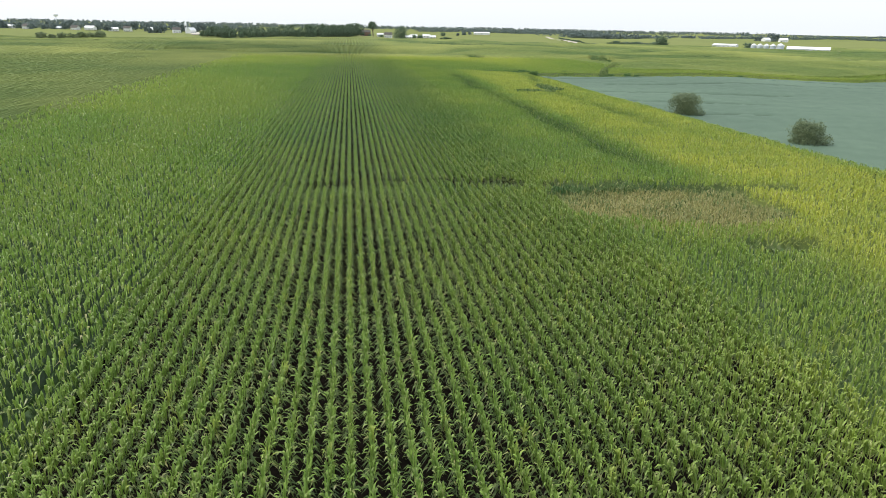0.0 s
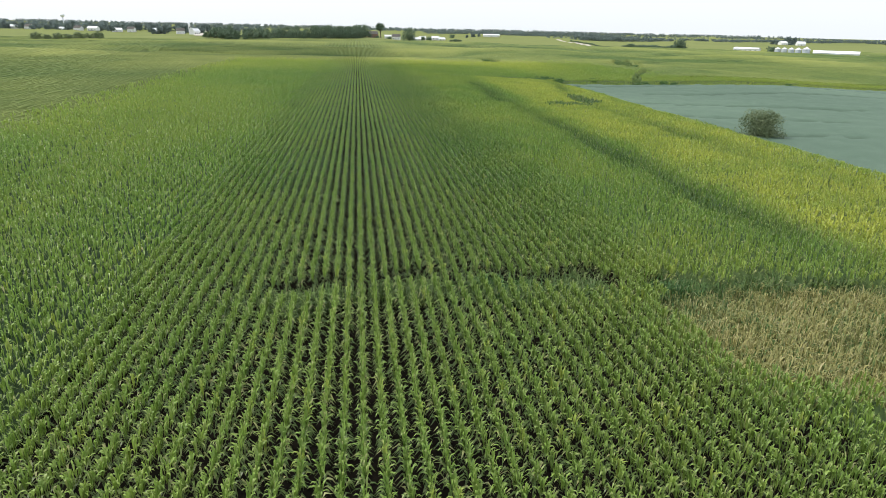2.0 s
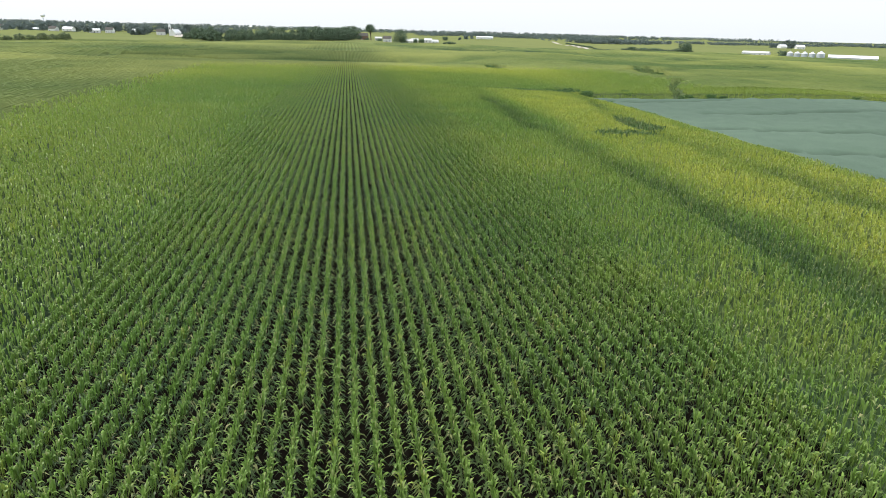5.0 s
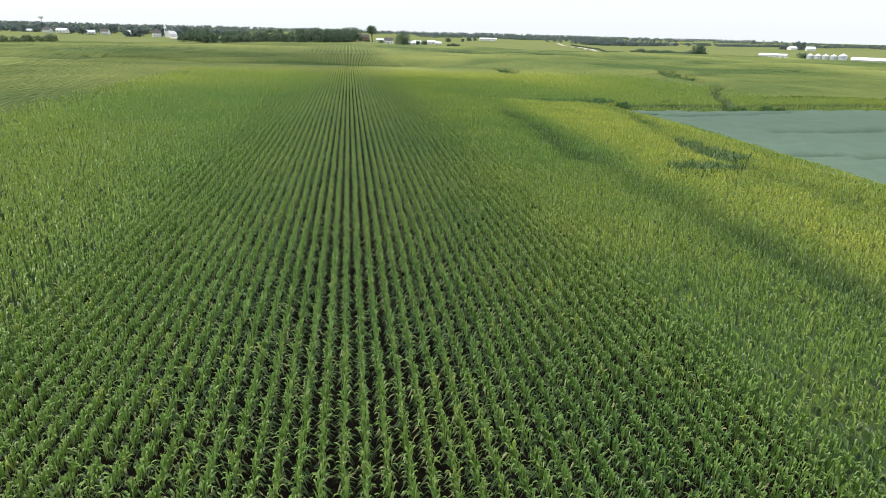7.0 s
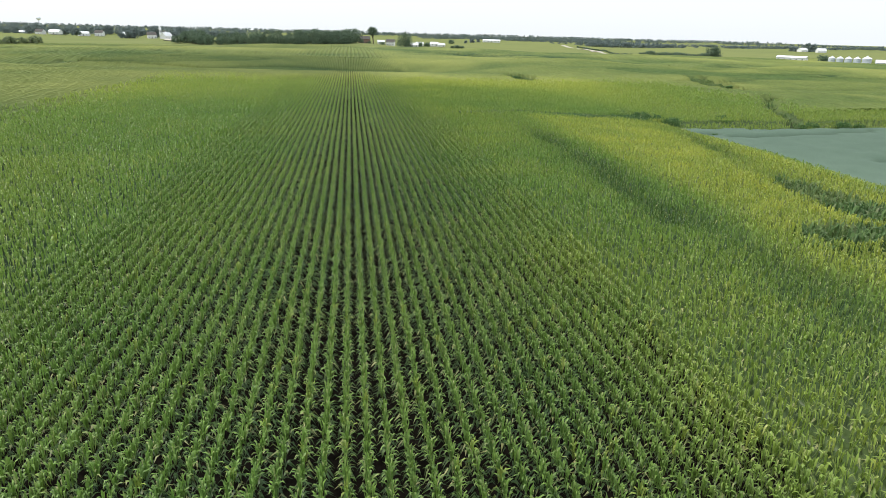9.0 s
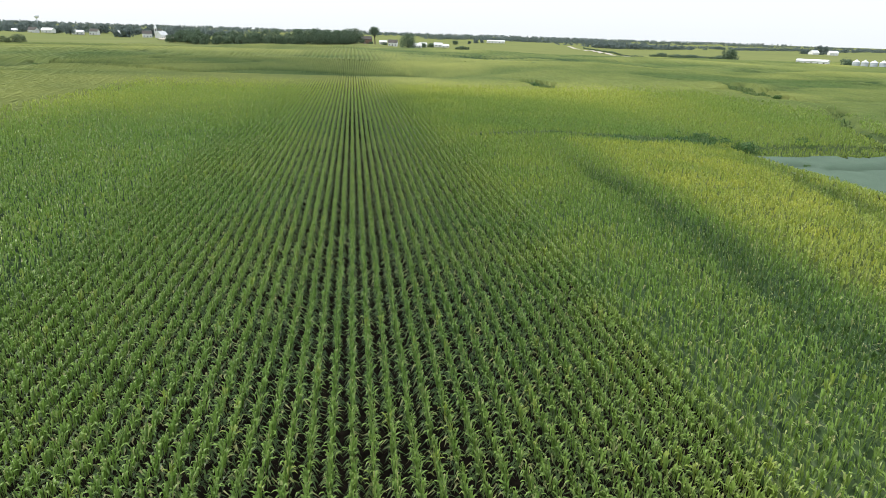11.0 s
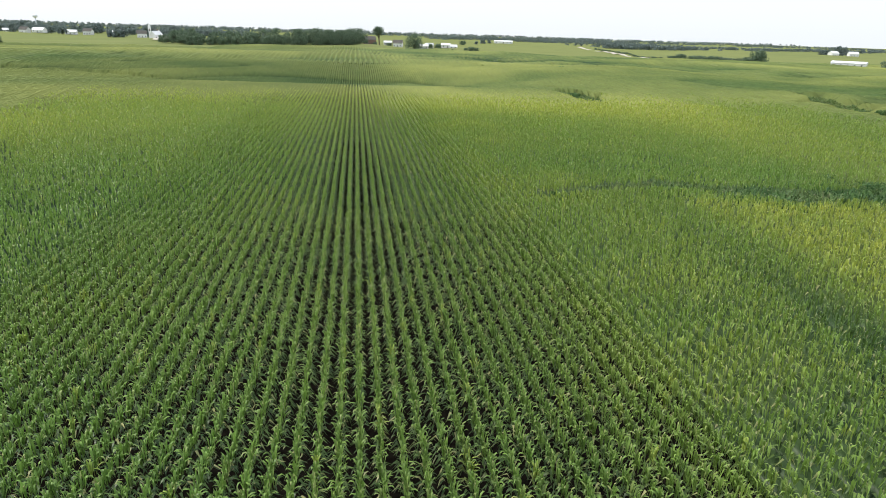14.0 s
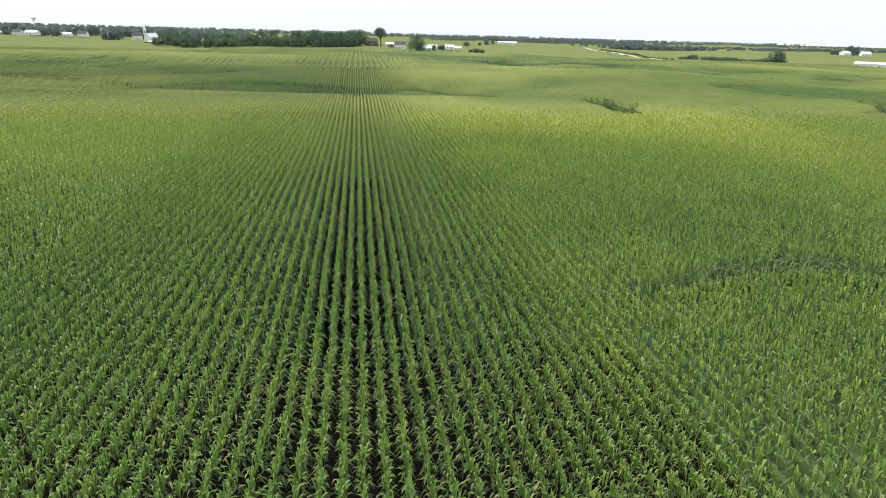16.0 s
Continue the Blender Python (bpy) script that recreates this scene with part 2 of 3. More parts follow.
def dark_strip(x, y):
    n = (vnoise(x, y, 9, 41) - 0.5) * 4 + (vnoise(x, y, 3, 46) - 0.5) * 3.5
    return np.exp(-((x - 34.0 - n * 0.7) / 2.1) ** 2) * step(60, 70, y) * (1 - step(198, 214, y)) * (0.4 + 0.6 * step(0.25, 0.6, vnoise(x, y, 10, 45)))


def spread(name, verts, tris, leaf, mat, smooth=False):
    """One mesh object out of arrays of triangles, with its leaf attribute."""
    me = bpy.data.meshes.new(name)
    nv, nt = len(verts), len(tris)
    me.vertices.add(nv)
    me.vertices.foreach_set("co", np.ascontiguousarray(verts, np.float32).ravel())
    me.loops.add(nt * 3)
    me.loops.foreach_set("vertex_index", np.ascontiguousarray(tris, np.int32).ravel())
    me.polygons.add(nt)
    me.polygons.foreach_set("loop_start", np.arange(0, nt * 3, 3, dtype=np.int32))
    if smooth:
        me.polygons.foreach_set("use_smooth", np.ones(nt, bool))
    if leaf is not None:
        a = me.attributes.new("leaf", "FLOAT_VECTOR", "POINT")
        a.data.foreach_set("vector", np.ascontiguousarray(leaf, np.float32).ravel())
    me.update()
    me.materials.append(mat)
    return new(name, me)


def mesh_of(name, bm, mat, parent=None, label="", smooth=False):
    me = bpy.data.meshes.new(name)
    if smooth:
        for f in bm.faces:
            f.smooth = True
    bm.to_mesh(me)
    bm.free()
    me.materials.append(mat)
    ob = new(name, me)
    if parent is not None:
        ob.parent = parent
    if label:
        ob["label"] = label
    return ob


def part(name, bm, mat, parent, label="", smooth=False):
    return mesh_of(name, bm, mat, parent, label, smooth)


def box(bm, x0, y0, z0, x1, y1, z1):
    v = [bm.verts.new(p) for p in ((x0, y0, z0), (x1, y0, z0), (x1, y1, z0), (x0, y1, z0), (x0, y0, z1), (x1, y0, z1), (x1, y1, z1), (x0, y1, z1))]
    for f in ((0, 3, 2, 1), (4, 5, 6, 7), (0, 1, 5, 4), (1, 2, 6, 5), (2, 3, 7, 6), (3, 0, 4, 7)):
        bm.faces.new([v[i] for i in f])
    return v


def ring_tube(bm, rings, sides, cap=True):
    """Rings of (centre, radius) joined into a tapered tube."""
    rows = []
    for c, r in rings:
        rows.append([bm.verts.new((c[0] + r * math.cos(k * 2 * math.pi / sides), c[1] + r * math.sin(k * 2 * math.pi / sides), c[2])) for k in range(sides)])
    for a, b in zip(rows, rows[1:]):
        for k in range(sides):
            bm.faces.new((a[k], a[(k + 1) % sides], b[(k + 1) % sides], b[k]))
    if cap:
        bm.faces.new(rows[-1])


# ---- ground ----
def graded(a, b, near, far, fine, coarse):
    """Coordinates from a to b, fine between near and far and wider towards the ends."""
    mid = np.arange(near, far, fine)
    up, down, s = [far], [near], fine
    while up[-1] < b:
        s = min(s * 1.18, coarse)
        up.append(up[-1] + s)
    s = fine
    while down[-1] > a:
        s = min(s * 1.18, coarse)
        down.append(down[-1] - s)
    return np.concatenate([np.array(down[:0:-1]), mid, np.array(up)])


def sheet(xs, ys, zf, keep=None):
    X, Y = np.meshgrid(xs, ys)
    V = np.stack([X, Y, zf(X, Y)], -1).reshape(-1, 3)
    nx, ny = len(xs), len(ys)
    i = (np.arange(ny - 1)[:, None] * nx + np.arange(nx - 1)).ravel()
    T = np.concatenate([np.stack([i, i + 1, i + nx + 1], -1), np.stack([i, i + nx + 1, i + nx], -1)])
    if keep is not None:
        c = V[T].mean(1)
        T = T[keep(c[:, 0], c[:, 1])]
        used = np.unique(T)
        back = np.zeros(len(V), int)
        back[used] = np.arange(len(used))
        V, T = V[used], back[T]
    return V, T


def ground_material():
    m, n, l, b = material("soil_and_far_fields", 1.0, 0.0)
    tc = n.new("ShaderNodeTexCoord")
    mp = n.new("ShaderNodeMapping")
    mp.inputs["Scale"].default_value = (0.0045, 0.0022, 1)
    vo = n.new("ShaderNodeTexVoronoi")
    vo.distance, vo.inputs["Scale"].default_value = "CHEBYCHEV", 1.0
    l.new(tc.outputs["Object"], mp.inputs[0])
    l.new(mp.outputs[0], vo.inputs["Vector"])
    sep = n.new("ShaderNodeSeparateColor")
    l.new(vo.outputs["Color"], sep.inputs[0])
    fields = ramp(n, [(0.0, (0.155, 0.185, 0.075)), (0.4, (0.20, 0.225, 0.09)), (0.7, (0.175, 0.205, 0.085)), (0.9, (0.24, 0.25, 0.11)), (1.0, (0.27, 0.265, 0.14))])
    sm, sn = n.new("ShaderNodeMapping"), n.new("ShaderNodeTexNoise")
    sm.inputs["Scale"].default_value = (0.012, 0.035, 1)
    sn.inputs["Scale"].default_value, sn.inputs["Detail"].default_value = 1.0, 6
    l.new(tc.outputs["Object"], sm.inputs[0])
    l.new(sm.outputs[0], sn.inputs["Vector"])
    blend = n.new("ShaderNodeMix")
    blend.inputs[0].default_value = 0.6
    l.new(sep.outputs[0], blend.inputs[2])
    l.new(sn.outputs[0], blend.inputs[3])
    l.new(blend.outputs[0], fields.inputs[0])
    nz = n.new("ShaderNodeTexNoise")
    nz.inputs["Scale"].default_value, nz.inputs["Detail"].default_value = 3.0, 6
    l.new(tc.outputs["Object"], nz.inputs["Vector"])
    # Nearly black: shade of the leaf layers above is put into the soil colour.
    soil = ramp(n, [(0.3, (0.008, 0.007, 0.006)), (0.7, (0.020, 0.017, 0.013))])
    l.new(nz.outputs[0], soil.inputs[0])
    far = n.new("ShaderNodeSeparateXYZ")
    l.new(tc.outputs["Object"], far.inputs[0])
    g = n.new("ShaderNodeMapRange")
    g.inputs[1].default_value, g.inputs[2].default_value = 500, 550
    l.new(far.outputs[1], g.inputs[0])
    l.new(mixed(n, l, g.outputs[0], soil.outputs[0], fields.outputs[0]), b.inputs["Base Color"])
    return m


V, T = sheet(graded(-4600, 4600, -420, 520, 12, 160), graded(-900, 4800, -40, 760, 12, 160), ground_z)
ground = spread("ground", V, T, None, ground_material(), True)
tagged(ground, "soil darkened for shade under crops, running out into green and tan fields", "ground", kind="structure")


# ---- blades of leaf ----
def blades(base, az, reach, rise, droop, width, attr, segs=2):
    """Arched blades. base (n,3); az the way they lean; reach outwards, rise to the arch, droop of the tip. segs 1: a kite, 2: with a bend."""
    n = len(base)
    o = np.stack([np.cos(az), np.sin(az), 0 * az], -1)
    s = np.stack([-np.sin(az), np.cos(az), 0 * az], -1)
    up = np.array([0, 0, 1.0])
    w = (width * 0.5)[:, None]
    m1 = base + o * (reach * 0.38)[:, None] + up * (rise * 0.85)[:, None]
    tip = base + o * reach[:, None] + up * (rise - droop)[:, None]
    if segs == 1:
        V = np.stack([base, m1 - s * w, m1 + s * w, tip], 1)
        f = np.array([[0, 1, 2], [1, 3, 2]])
    else:
        m2 = base + o * (reach * 0.72)[:, None] + up * (rise - droop * 0.25)[:, None]
        V = np.stack([base, m1 - s * w, m1 + s * w, m2 - s * w * 0.8, m2 + s * w * 0.8, tip], 1)
        f = np.array([[0, 1, 2], [1, 3, 4], [1, 4, 2], [3, 5, 4]])
    k = V.shape[1]
    T = (np.arange(n)[:, None, None] * k + f).reshape(-1, 3)
    return V.reshape(-1, 3), T, np.repeat(attr, k, axis=0)


def gather(pieces):
    Vs, Ts, As, at = [], [], [], 0
    for V, T, A in pieces:
        Vs.append(V), Ts.append(T + at), As.append(A)
        at += len(V)
    return np.concatenate(Vs), np.concatenate(Ts), np.concatenate(As)


def stand(x0, x1, y0, y1, pitch, rng):
    """Places of corn plants in rows along y, where the crop grows."""
    rows = np.arange(math.ceil(x0 / ROW), math.ceil(x1 / ROW)) * ROW + PHASE
    n = int((y1 - y0) / pitch)
    X = np.repeat(rows, n) + rng.normal(0, 0.035, len(rows) * n)
    Y = np.tile(y0 + np.arange(n) * pitch, len(rows)) + rng.uniform(-0.4, 0.4, len(rows) * n) * pitch
    thin = np.maximum(np.maximum(step(270, 335, Y), 1 - step(-56, -40, X)), step(95, 122, X) * (Y > 238))
    keep = (waterway(X, Y) < 0.5) & ~in_soy(X, Y) & (rng.random(len(X)) > 0.02 + 0.85 * thin)
    return X[keep], Y[keep]


def corn_height(x, y):
    n = vnoise(x, y, 11, 51) - 0.5
    m = vnoise(x, y, 1.6, 52) - 0.5
    low = 0.75 * (1 - step(218.5, 223, y)) * (x > 67) * (y > 210) + 0.5 * step(62.5, 66, x) * (y < 222)
    return 2.25 - low + 0.22 * n + 0.07 * m - 0.45 * dark_strip(x, y) - 0.40 * edge_strip(x, y) - 0.9 * rill(x, y) - 0.25 * step(26, 40, x) * (vnoise(x, y, 4, 53))


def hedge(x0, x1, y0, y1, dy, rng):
    """The close mass of stalks and leaves inside each row, a ragged wedge with its shade put into the colour."""
    rows = np.arange(math.ceil(x0 / ROW), math.ceil(x1 / ROW)) * ROW + PHASE
    ys = np.arange(y0, y1 + dy, dy)
    off = np.array([-0.13, 0.0, 0.13])
    X, Y = np.meshgrid((rows[:, None] + off).ravel(), ys)
    top = np.tile(np.array([0, 1, 0]), len(rows))[None, :]
    X = X + rng.normal(0, 0.035, X.shape)
    Y = Y + rng.uniform(-0.35, 0.35, X.shape) * dy
    h = corn_height(X, Y)
    Z = ground_z(X, Y) + np.where(waterway(X, Y) > 0.5, 0.05, np.where(top > 0, h - 0.95 - 0.6 * np.maximum(step(262, 315, Y), 1 - step(-56, -42, X)) + rng.normal(0, 0.08, X.shape), 0.2))
    V = np.stack([X, Y, Z], -1).reshape(-1, 3)
    nx, ny = X.shape[1], len(ys)
    i = (np.arange(ny - 1)[:, None] * nx + np.arange(nx - 1)[np.arange(nx - 1) % 3 < 2]).ravel()
    T = np.concatenate([np.stack([i, i + 1, i + nx + 1], -1), np.stack([i, i + nx + 1, i + nx], -1)])
    c = V[T].mean(1)
    T = T[~in_soy(c[:, 0], c[:, 1])]
    # Low tone throughout, standing in for the shade inside the row.
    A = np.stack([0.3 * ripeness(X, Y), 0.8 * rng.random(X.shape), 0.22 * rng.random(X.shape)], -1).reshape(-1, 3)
    return V, T, A


def corn(name, boxes, pitch, uppers, arched, lowers, bent, wide, core, bright, rng, label):
    """Corn plants: a plume of upright leaves round the stalk, arching leaves below it, a tassel."""
    pieces = []
    for b in boxes:
        x, y = stand(*b, pitch, rng)
        if not len(x):
            continue
        h = corn_height(x, y) * rng.normal(1, 0.014, len(x))
        g = ground_z(x, y)
        ripe = np.clip(ripeness(x, y) * rng.uniform(0.75, 1.25, len(x)) + (rng.random(len(x)) < 0.03) * 0.25, 0, 1)
        dk = np.maximum(dark_strip(x, y), edge_strip(x, y))
        n = len(x)
        broad = wide ** 0.5
        for k in range(uppers):
            az = rng.uniform(0, 2 * math.pi, n) if wide < 1.2 else math.pi * (rng.integers(0, 2, n) + 0.5) + rng.normal(0, 0.45, n)
            out = rng.random(n)
            base = np.stack([x + rng.normal(0, 0.035, n), y + rng.uniform(-0.5, 0.5, n) * pitch, g + h - rng.uniform(0.62, 0.78, n)], -1)
            bow = k < arched
            reach = (0.18 + 0.28 * out) if bow else (0.05 + 0.22 * out)
            rise = (0.70 - 0.16 * out if bow else 0.80 - 0.20 * out) + rng.normal(0, 0.035, n)
            # bright lightens a whole zone: lit row crests put into the colour.
            leaf_lightness = np.clip(rng.uniform(0.5, 1.05, n) + bright - 0.5 * dk - 0.16 * np.exp(-((x - 13) / 7) ** 2), 0, 1)
            droop = rng.uniform(0.02, 0.26, n) if bow else rng.uniform(-0.08, 0.02, n)
            pieces.append(blades(base, az, reach, rise, droop, rng.uniform(0.05, 0.08, n) * wide, np.stack([ripe, rng.random(n) * 0.93, leaf_lightness], -1), 2 if bow and wide < 1.2 else 1))
        for k in range(lowers):
            az = math.pi * rng.integers(0, 2, n) + rng.normal(0, 0.8, n)
            base = np.stack([x, y + rng.uniform(-0.3, 0.3, n) * pitch, g + h - rng.uniform(0.72, 1.45, n)], -1)
            reach = rng.uniform(0.30, 0.52, n)
            rise = rng.uniform(0.14, 0.36, n)
            # Lower leaves are older and darker, with gap shade added to their tone.
            leaf_lightness = (rng.uniform(0.0, 0.30, n) + bright) * (1 - 0.6 * dk)
            pieces.append(blades(base, az, reach, rise, rng.uniform(0.15, 0.45, n), rng.uniform(0.065, 0.1, n) * wide, np.stack([ripe * 0.7, rng.random(n), leaf_lightness], -1), 2 if k < bent else 1))
        base = np.stack([x, y, g + h - 0.25], -1)
        pieces.append(blades(base, rng.uniform(0, 2 * math.pi, n), rng.uniform(0.03, 0.14, n) * broad, rng.uniform(0.28, 0.38, n), rng.uniform(0, 0.12, n), np.full(n, 0.045 * broad), np.stack([ripe, rng.uniform(0.84, 0.97, n), rng.uniform(0.6, 1, n)], -1), 1))
        if core:
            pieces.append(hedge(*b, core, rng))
    V, T, A = gather(pieces)
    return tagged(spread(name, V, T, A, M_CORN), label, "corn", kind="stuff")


rng = np.random.default_rng(7)
NEAR = (-13.0, 22.0, 12.0, 222.0)
BESIDE = "dense green corn rows beside the flight line"
YELLOW = "yellowing uneven corn beside the soybean field"
corn("corn_crop", [NEAR], 0.31, 9, 4, 6, 1, 1.12, 0, 0.0, rng, "tall green corn plants standing in straight close rows")
corn("corn_crop", [(NEAR[0], NEAR[1], 222, 335)], 0.40, 8, 2, 6, 0, 1.19, 1.0, 0.10, rng, "tall green corn rows running on ahead")
corn("corn_crop", [(-32, NEAR[0], 4, 335)], 0.46, 5, 2, 2, 0, 1.55, 1.0, 0.20, rng, BESIDE)
corn("corn_crop", [(-56, -32, 4, 335)], 0.6, 4, 1, 1, 0, 2.1, 1.4, 0.22, rng, BESIDE)
corn("yellowing_corn_crop", [(NEAR[1], 37, 4, 335)], 0.4, 5, 2, 3, 0, 1.4, 0.9, 0.14, rng, YELLOW)
corn("yellowing_corn_crop", [(37, 67, 4, 335)], 0.55, 5, 2, 2, 0, 1.8, 1.2, 0.22, rng, YELLOW)
corn("yellowing_corn_crop", [(67, 122, 218.6, 335), (122, 240, 218.6, 238)], 0.74, 4, 1, 1, 0, 2.2, 1.6, 0.26, rng, "yellow-green corn beyond the end of the soybeans")


# ---- corn further off: rows as ragged ridges of leaf ----
def ridges(name, x0, x1, y0, y1, dy, label, rng, every=1):
    rows = np.arange(math.ceil(x0 / ROW / every), math.ceil(x1 / ROW / every)) * ROW * every + PHASE
    ys = np.arange(y0, y1 + dy, dy)
    off = np.array([-0.5, -0.15, 0.15]) * ROW * every
    xs = (rows[:, None] + off).ravel()
    X, Y = np.meshgrid(xs, ys)
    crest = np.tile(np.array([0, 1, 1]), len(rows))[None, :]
    Xj = X + rng.normal(0, 0.03, X.shape) * every
    Yj = Y + rng.uniform(-0.4, 0.4, X.shape) * dy
    gap = waterway(Xj, Yj)
    hh = corn_height(Xj, Yj) - np.where(crest > 0, 0.0, 1.0) + rng.normal(0, 0.07, X.shape) - step(-64, -46, Xj) * (1 - step(275, 335, Yj)) * (1 - step(98, 122, Xj))
    Z = ground_z(Xj, Yj) + np.where(gap > 0.5, 0.15, hh)
    V = np.stack([Xj, Yj, Z], -1).reshape(-1, 3)
    nx, ny = len(xs), len(ys)
    i = (np.arange(ny - 1)[:, None] * nx + np.arange(nx - 1)).ravel()
    T = np.concatenate([np.stack([i, i + 1, i + nx + 1], -1), np.stack([i, i + nx + 1, i + nx], -1)])
    c = V[T].mean(1)
    T = T[~in_soy(c[:, 0], c[:, 1])]
    # Crests lighter, troughs near the low colour: shade between rows painted in.
    leaf_lightness = np.where(crest > 0, 0.28, 0.02) * (1 - 0.9 * rill(Xj, Yj))
    A = np.stack([np.clip(ripeness(Xj, Yj) * rng.uniform(0.9, 1.1, X.shape), 0, 1), rng.random(X.shape) * 0.93, np.clip(leaf_lightness + rng.normal(0, 0.07, X.shape), 0, 1)], -1).reshape(-1, 3)
    return tagged(spread(name, V, T, A, M_CORN_DULLED, True), label, "corn", kind="stuff")


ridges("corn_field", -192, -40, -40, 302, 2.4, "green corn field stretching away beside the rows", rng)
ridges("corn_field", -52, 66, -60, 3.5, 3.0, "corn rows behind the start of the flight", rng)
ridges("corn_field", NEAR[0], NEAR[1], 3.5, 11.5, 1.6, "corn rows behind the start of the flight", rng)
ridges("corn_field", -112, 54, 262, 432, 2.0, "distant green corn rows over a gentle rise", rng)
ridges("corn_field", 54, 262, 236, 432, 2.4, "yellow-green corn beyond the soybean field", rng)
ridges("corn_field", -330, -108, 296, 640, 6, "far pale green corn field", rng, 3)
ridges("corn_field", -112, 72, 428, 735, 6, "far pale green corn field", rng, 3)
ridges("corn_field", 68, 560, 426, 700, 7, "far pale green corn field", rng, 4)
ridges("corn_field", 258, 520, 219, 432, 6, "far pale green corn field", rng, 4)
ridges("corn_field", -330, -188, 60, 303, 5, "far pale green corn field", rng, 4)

# ---- soybeans ----
xs, ys = np.arange(65, 420, 2.0), np.arange(-60, 220, 2.0)
V, T = sheet(xs, ys, lambda x, y: ground_z(x, y) + 0.85)
jit = rng.normal(0, 1, V.shape) * np.array([0.25, 0.25, 0.07])
streak = (np.abs(np.sin(V[:, 1] * 0.13 + 0.02 * V[:, 0] + 3.0 * vnoise(V[:, 0], V[:, 1], 70, 61))) < 0.13) & (vnoise(V[:, 0] * 0.5, V[:, 1] * 3, 30, 62) > 0.5)
V = V + jit - np.stack([0 * streak, 0 * streak, 0.35 * streak], -1)
T = T[in_soy(V[T].mean(1)[:, 0], V[T].mean(1)[:, 1])]
A = np.stack([streak * 0.9, rng.random(len(V)) * 0.9, np.clip(vnoise(V[:, 0], V[:, 1], 40, 63) + rng.normal(0, 0.12, len(V)), 0, 1)], -1)
tagged(spread("soybean_field", V, T, A, M_SOY), "blue-green soybean field with darker wheel tracks", "soybeans", kind="stuff")


# ---- grass, weeds ----
def tufts(name, x, y, h, mat, rng, per, label, category, spreadw=0.3, wide=0.03, ripe=0.5):
    n = len(x)
    g = ground_z(x, y)
    pieces = []
    tone = np.clip(vnoise(x, y, 5, 71) * 1.3 - 0.1, 0, 1)
    for k in range(per):
        base = np.stack([x + rng.normal(0, spreadw, n), y + rng.normal(0, spreadw, n), g], -1)
        pieces.append(blades(base, rng.uniform(0, 2 * math.pi, n), rng.uniform(0.1, 0.5, n) * h, rng.uniform(0.6, 1.1, n) * h, rng.uniform(0, 0.3, n) * h, np.full(n, wide) * rng.uniform(0.6, 1.5, n), np.stack([np.clip(tone * ripe * rng.uniform(0.5, 1.5, n), 0, 1), rng.random(n), rng.random(n)], -1), 1))
    V, T, A = gather(pieces)
    return tagged(spread(name, V, T, A, mat), label, category, kind="stuff")


def in_gap(x0, x1, y0, y1, n, rng):
    x, y = rng.uniform(x0, x1, n), rng.uniform(y0, y1, n)
    k = waterway(x, y) > 0.5
    return x[k], y[k]


gx, gy = in_gap(15, 46, 41, 57.5, 10000, rng)
tufts("dry_grass", gx, gy, rng.uniform(0.8, 1.6, len(gx)), M_GRASS, rng, 6, "tall tan grass filling a wet patch in the corn", "grass", 0.25, 0.05)
gx, gy = in_gap(17, 42, 42, 58, 1100, rng)
tufts("weeds", gx, gy, rng.uniform(0.8, 1.5, len(gx)), M_WEED, rng, 9, "green weeds growing up through the tan grass", "weeds", 0.35, 0.06)
gx, gy = in_gap(-8, 48, 53, 64, 8000, rng)
thin_gap = (gx < 18) | (gy > 56.2)
gx, gy = gx[thin_gap], gy[thin_gap]
tufts("weeds", gx, gy, rng.uniform(1.1, 1.9, len(gx)), M_WEED, rng, 10, "grey-green weeds in a thin gap across the rows", "weeds", 0.25, 0.07)
for x0, x1, y0, y1, n, hh in ((20, 67, 222, 235, 4200, 2.1), (27, 37, 35, 41, 500, 1.0), (40, 62, 145, 176, 4200, 2.4), (54, 72, 304, 352, 2200, 1.2), (112, 150, 270, 354, 4200, 1.1), (-142, 4, 366, 406, 4500, 1.3), (76, 220, 345, 524, 22000, 1.3), (90, 122, 214, 266, 1600, 1.5)):
    gx, gy = in_gap(x0, x1, y0, y1, n, rng)
    tufts("weeds", gx, gy, rng.uniform(0.6, 1.1, len(gx)) * hh, M_WEED, rng, 7, "dark green weeds where the corn is missing", "weeds", 0.4, 0.14)


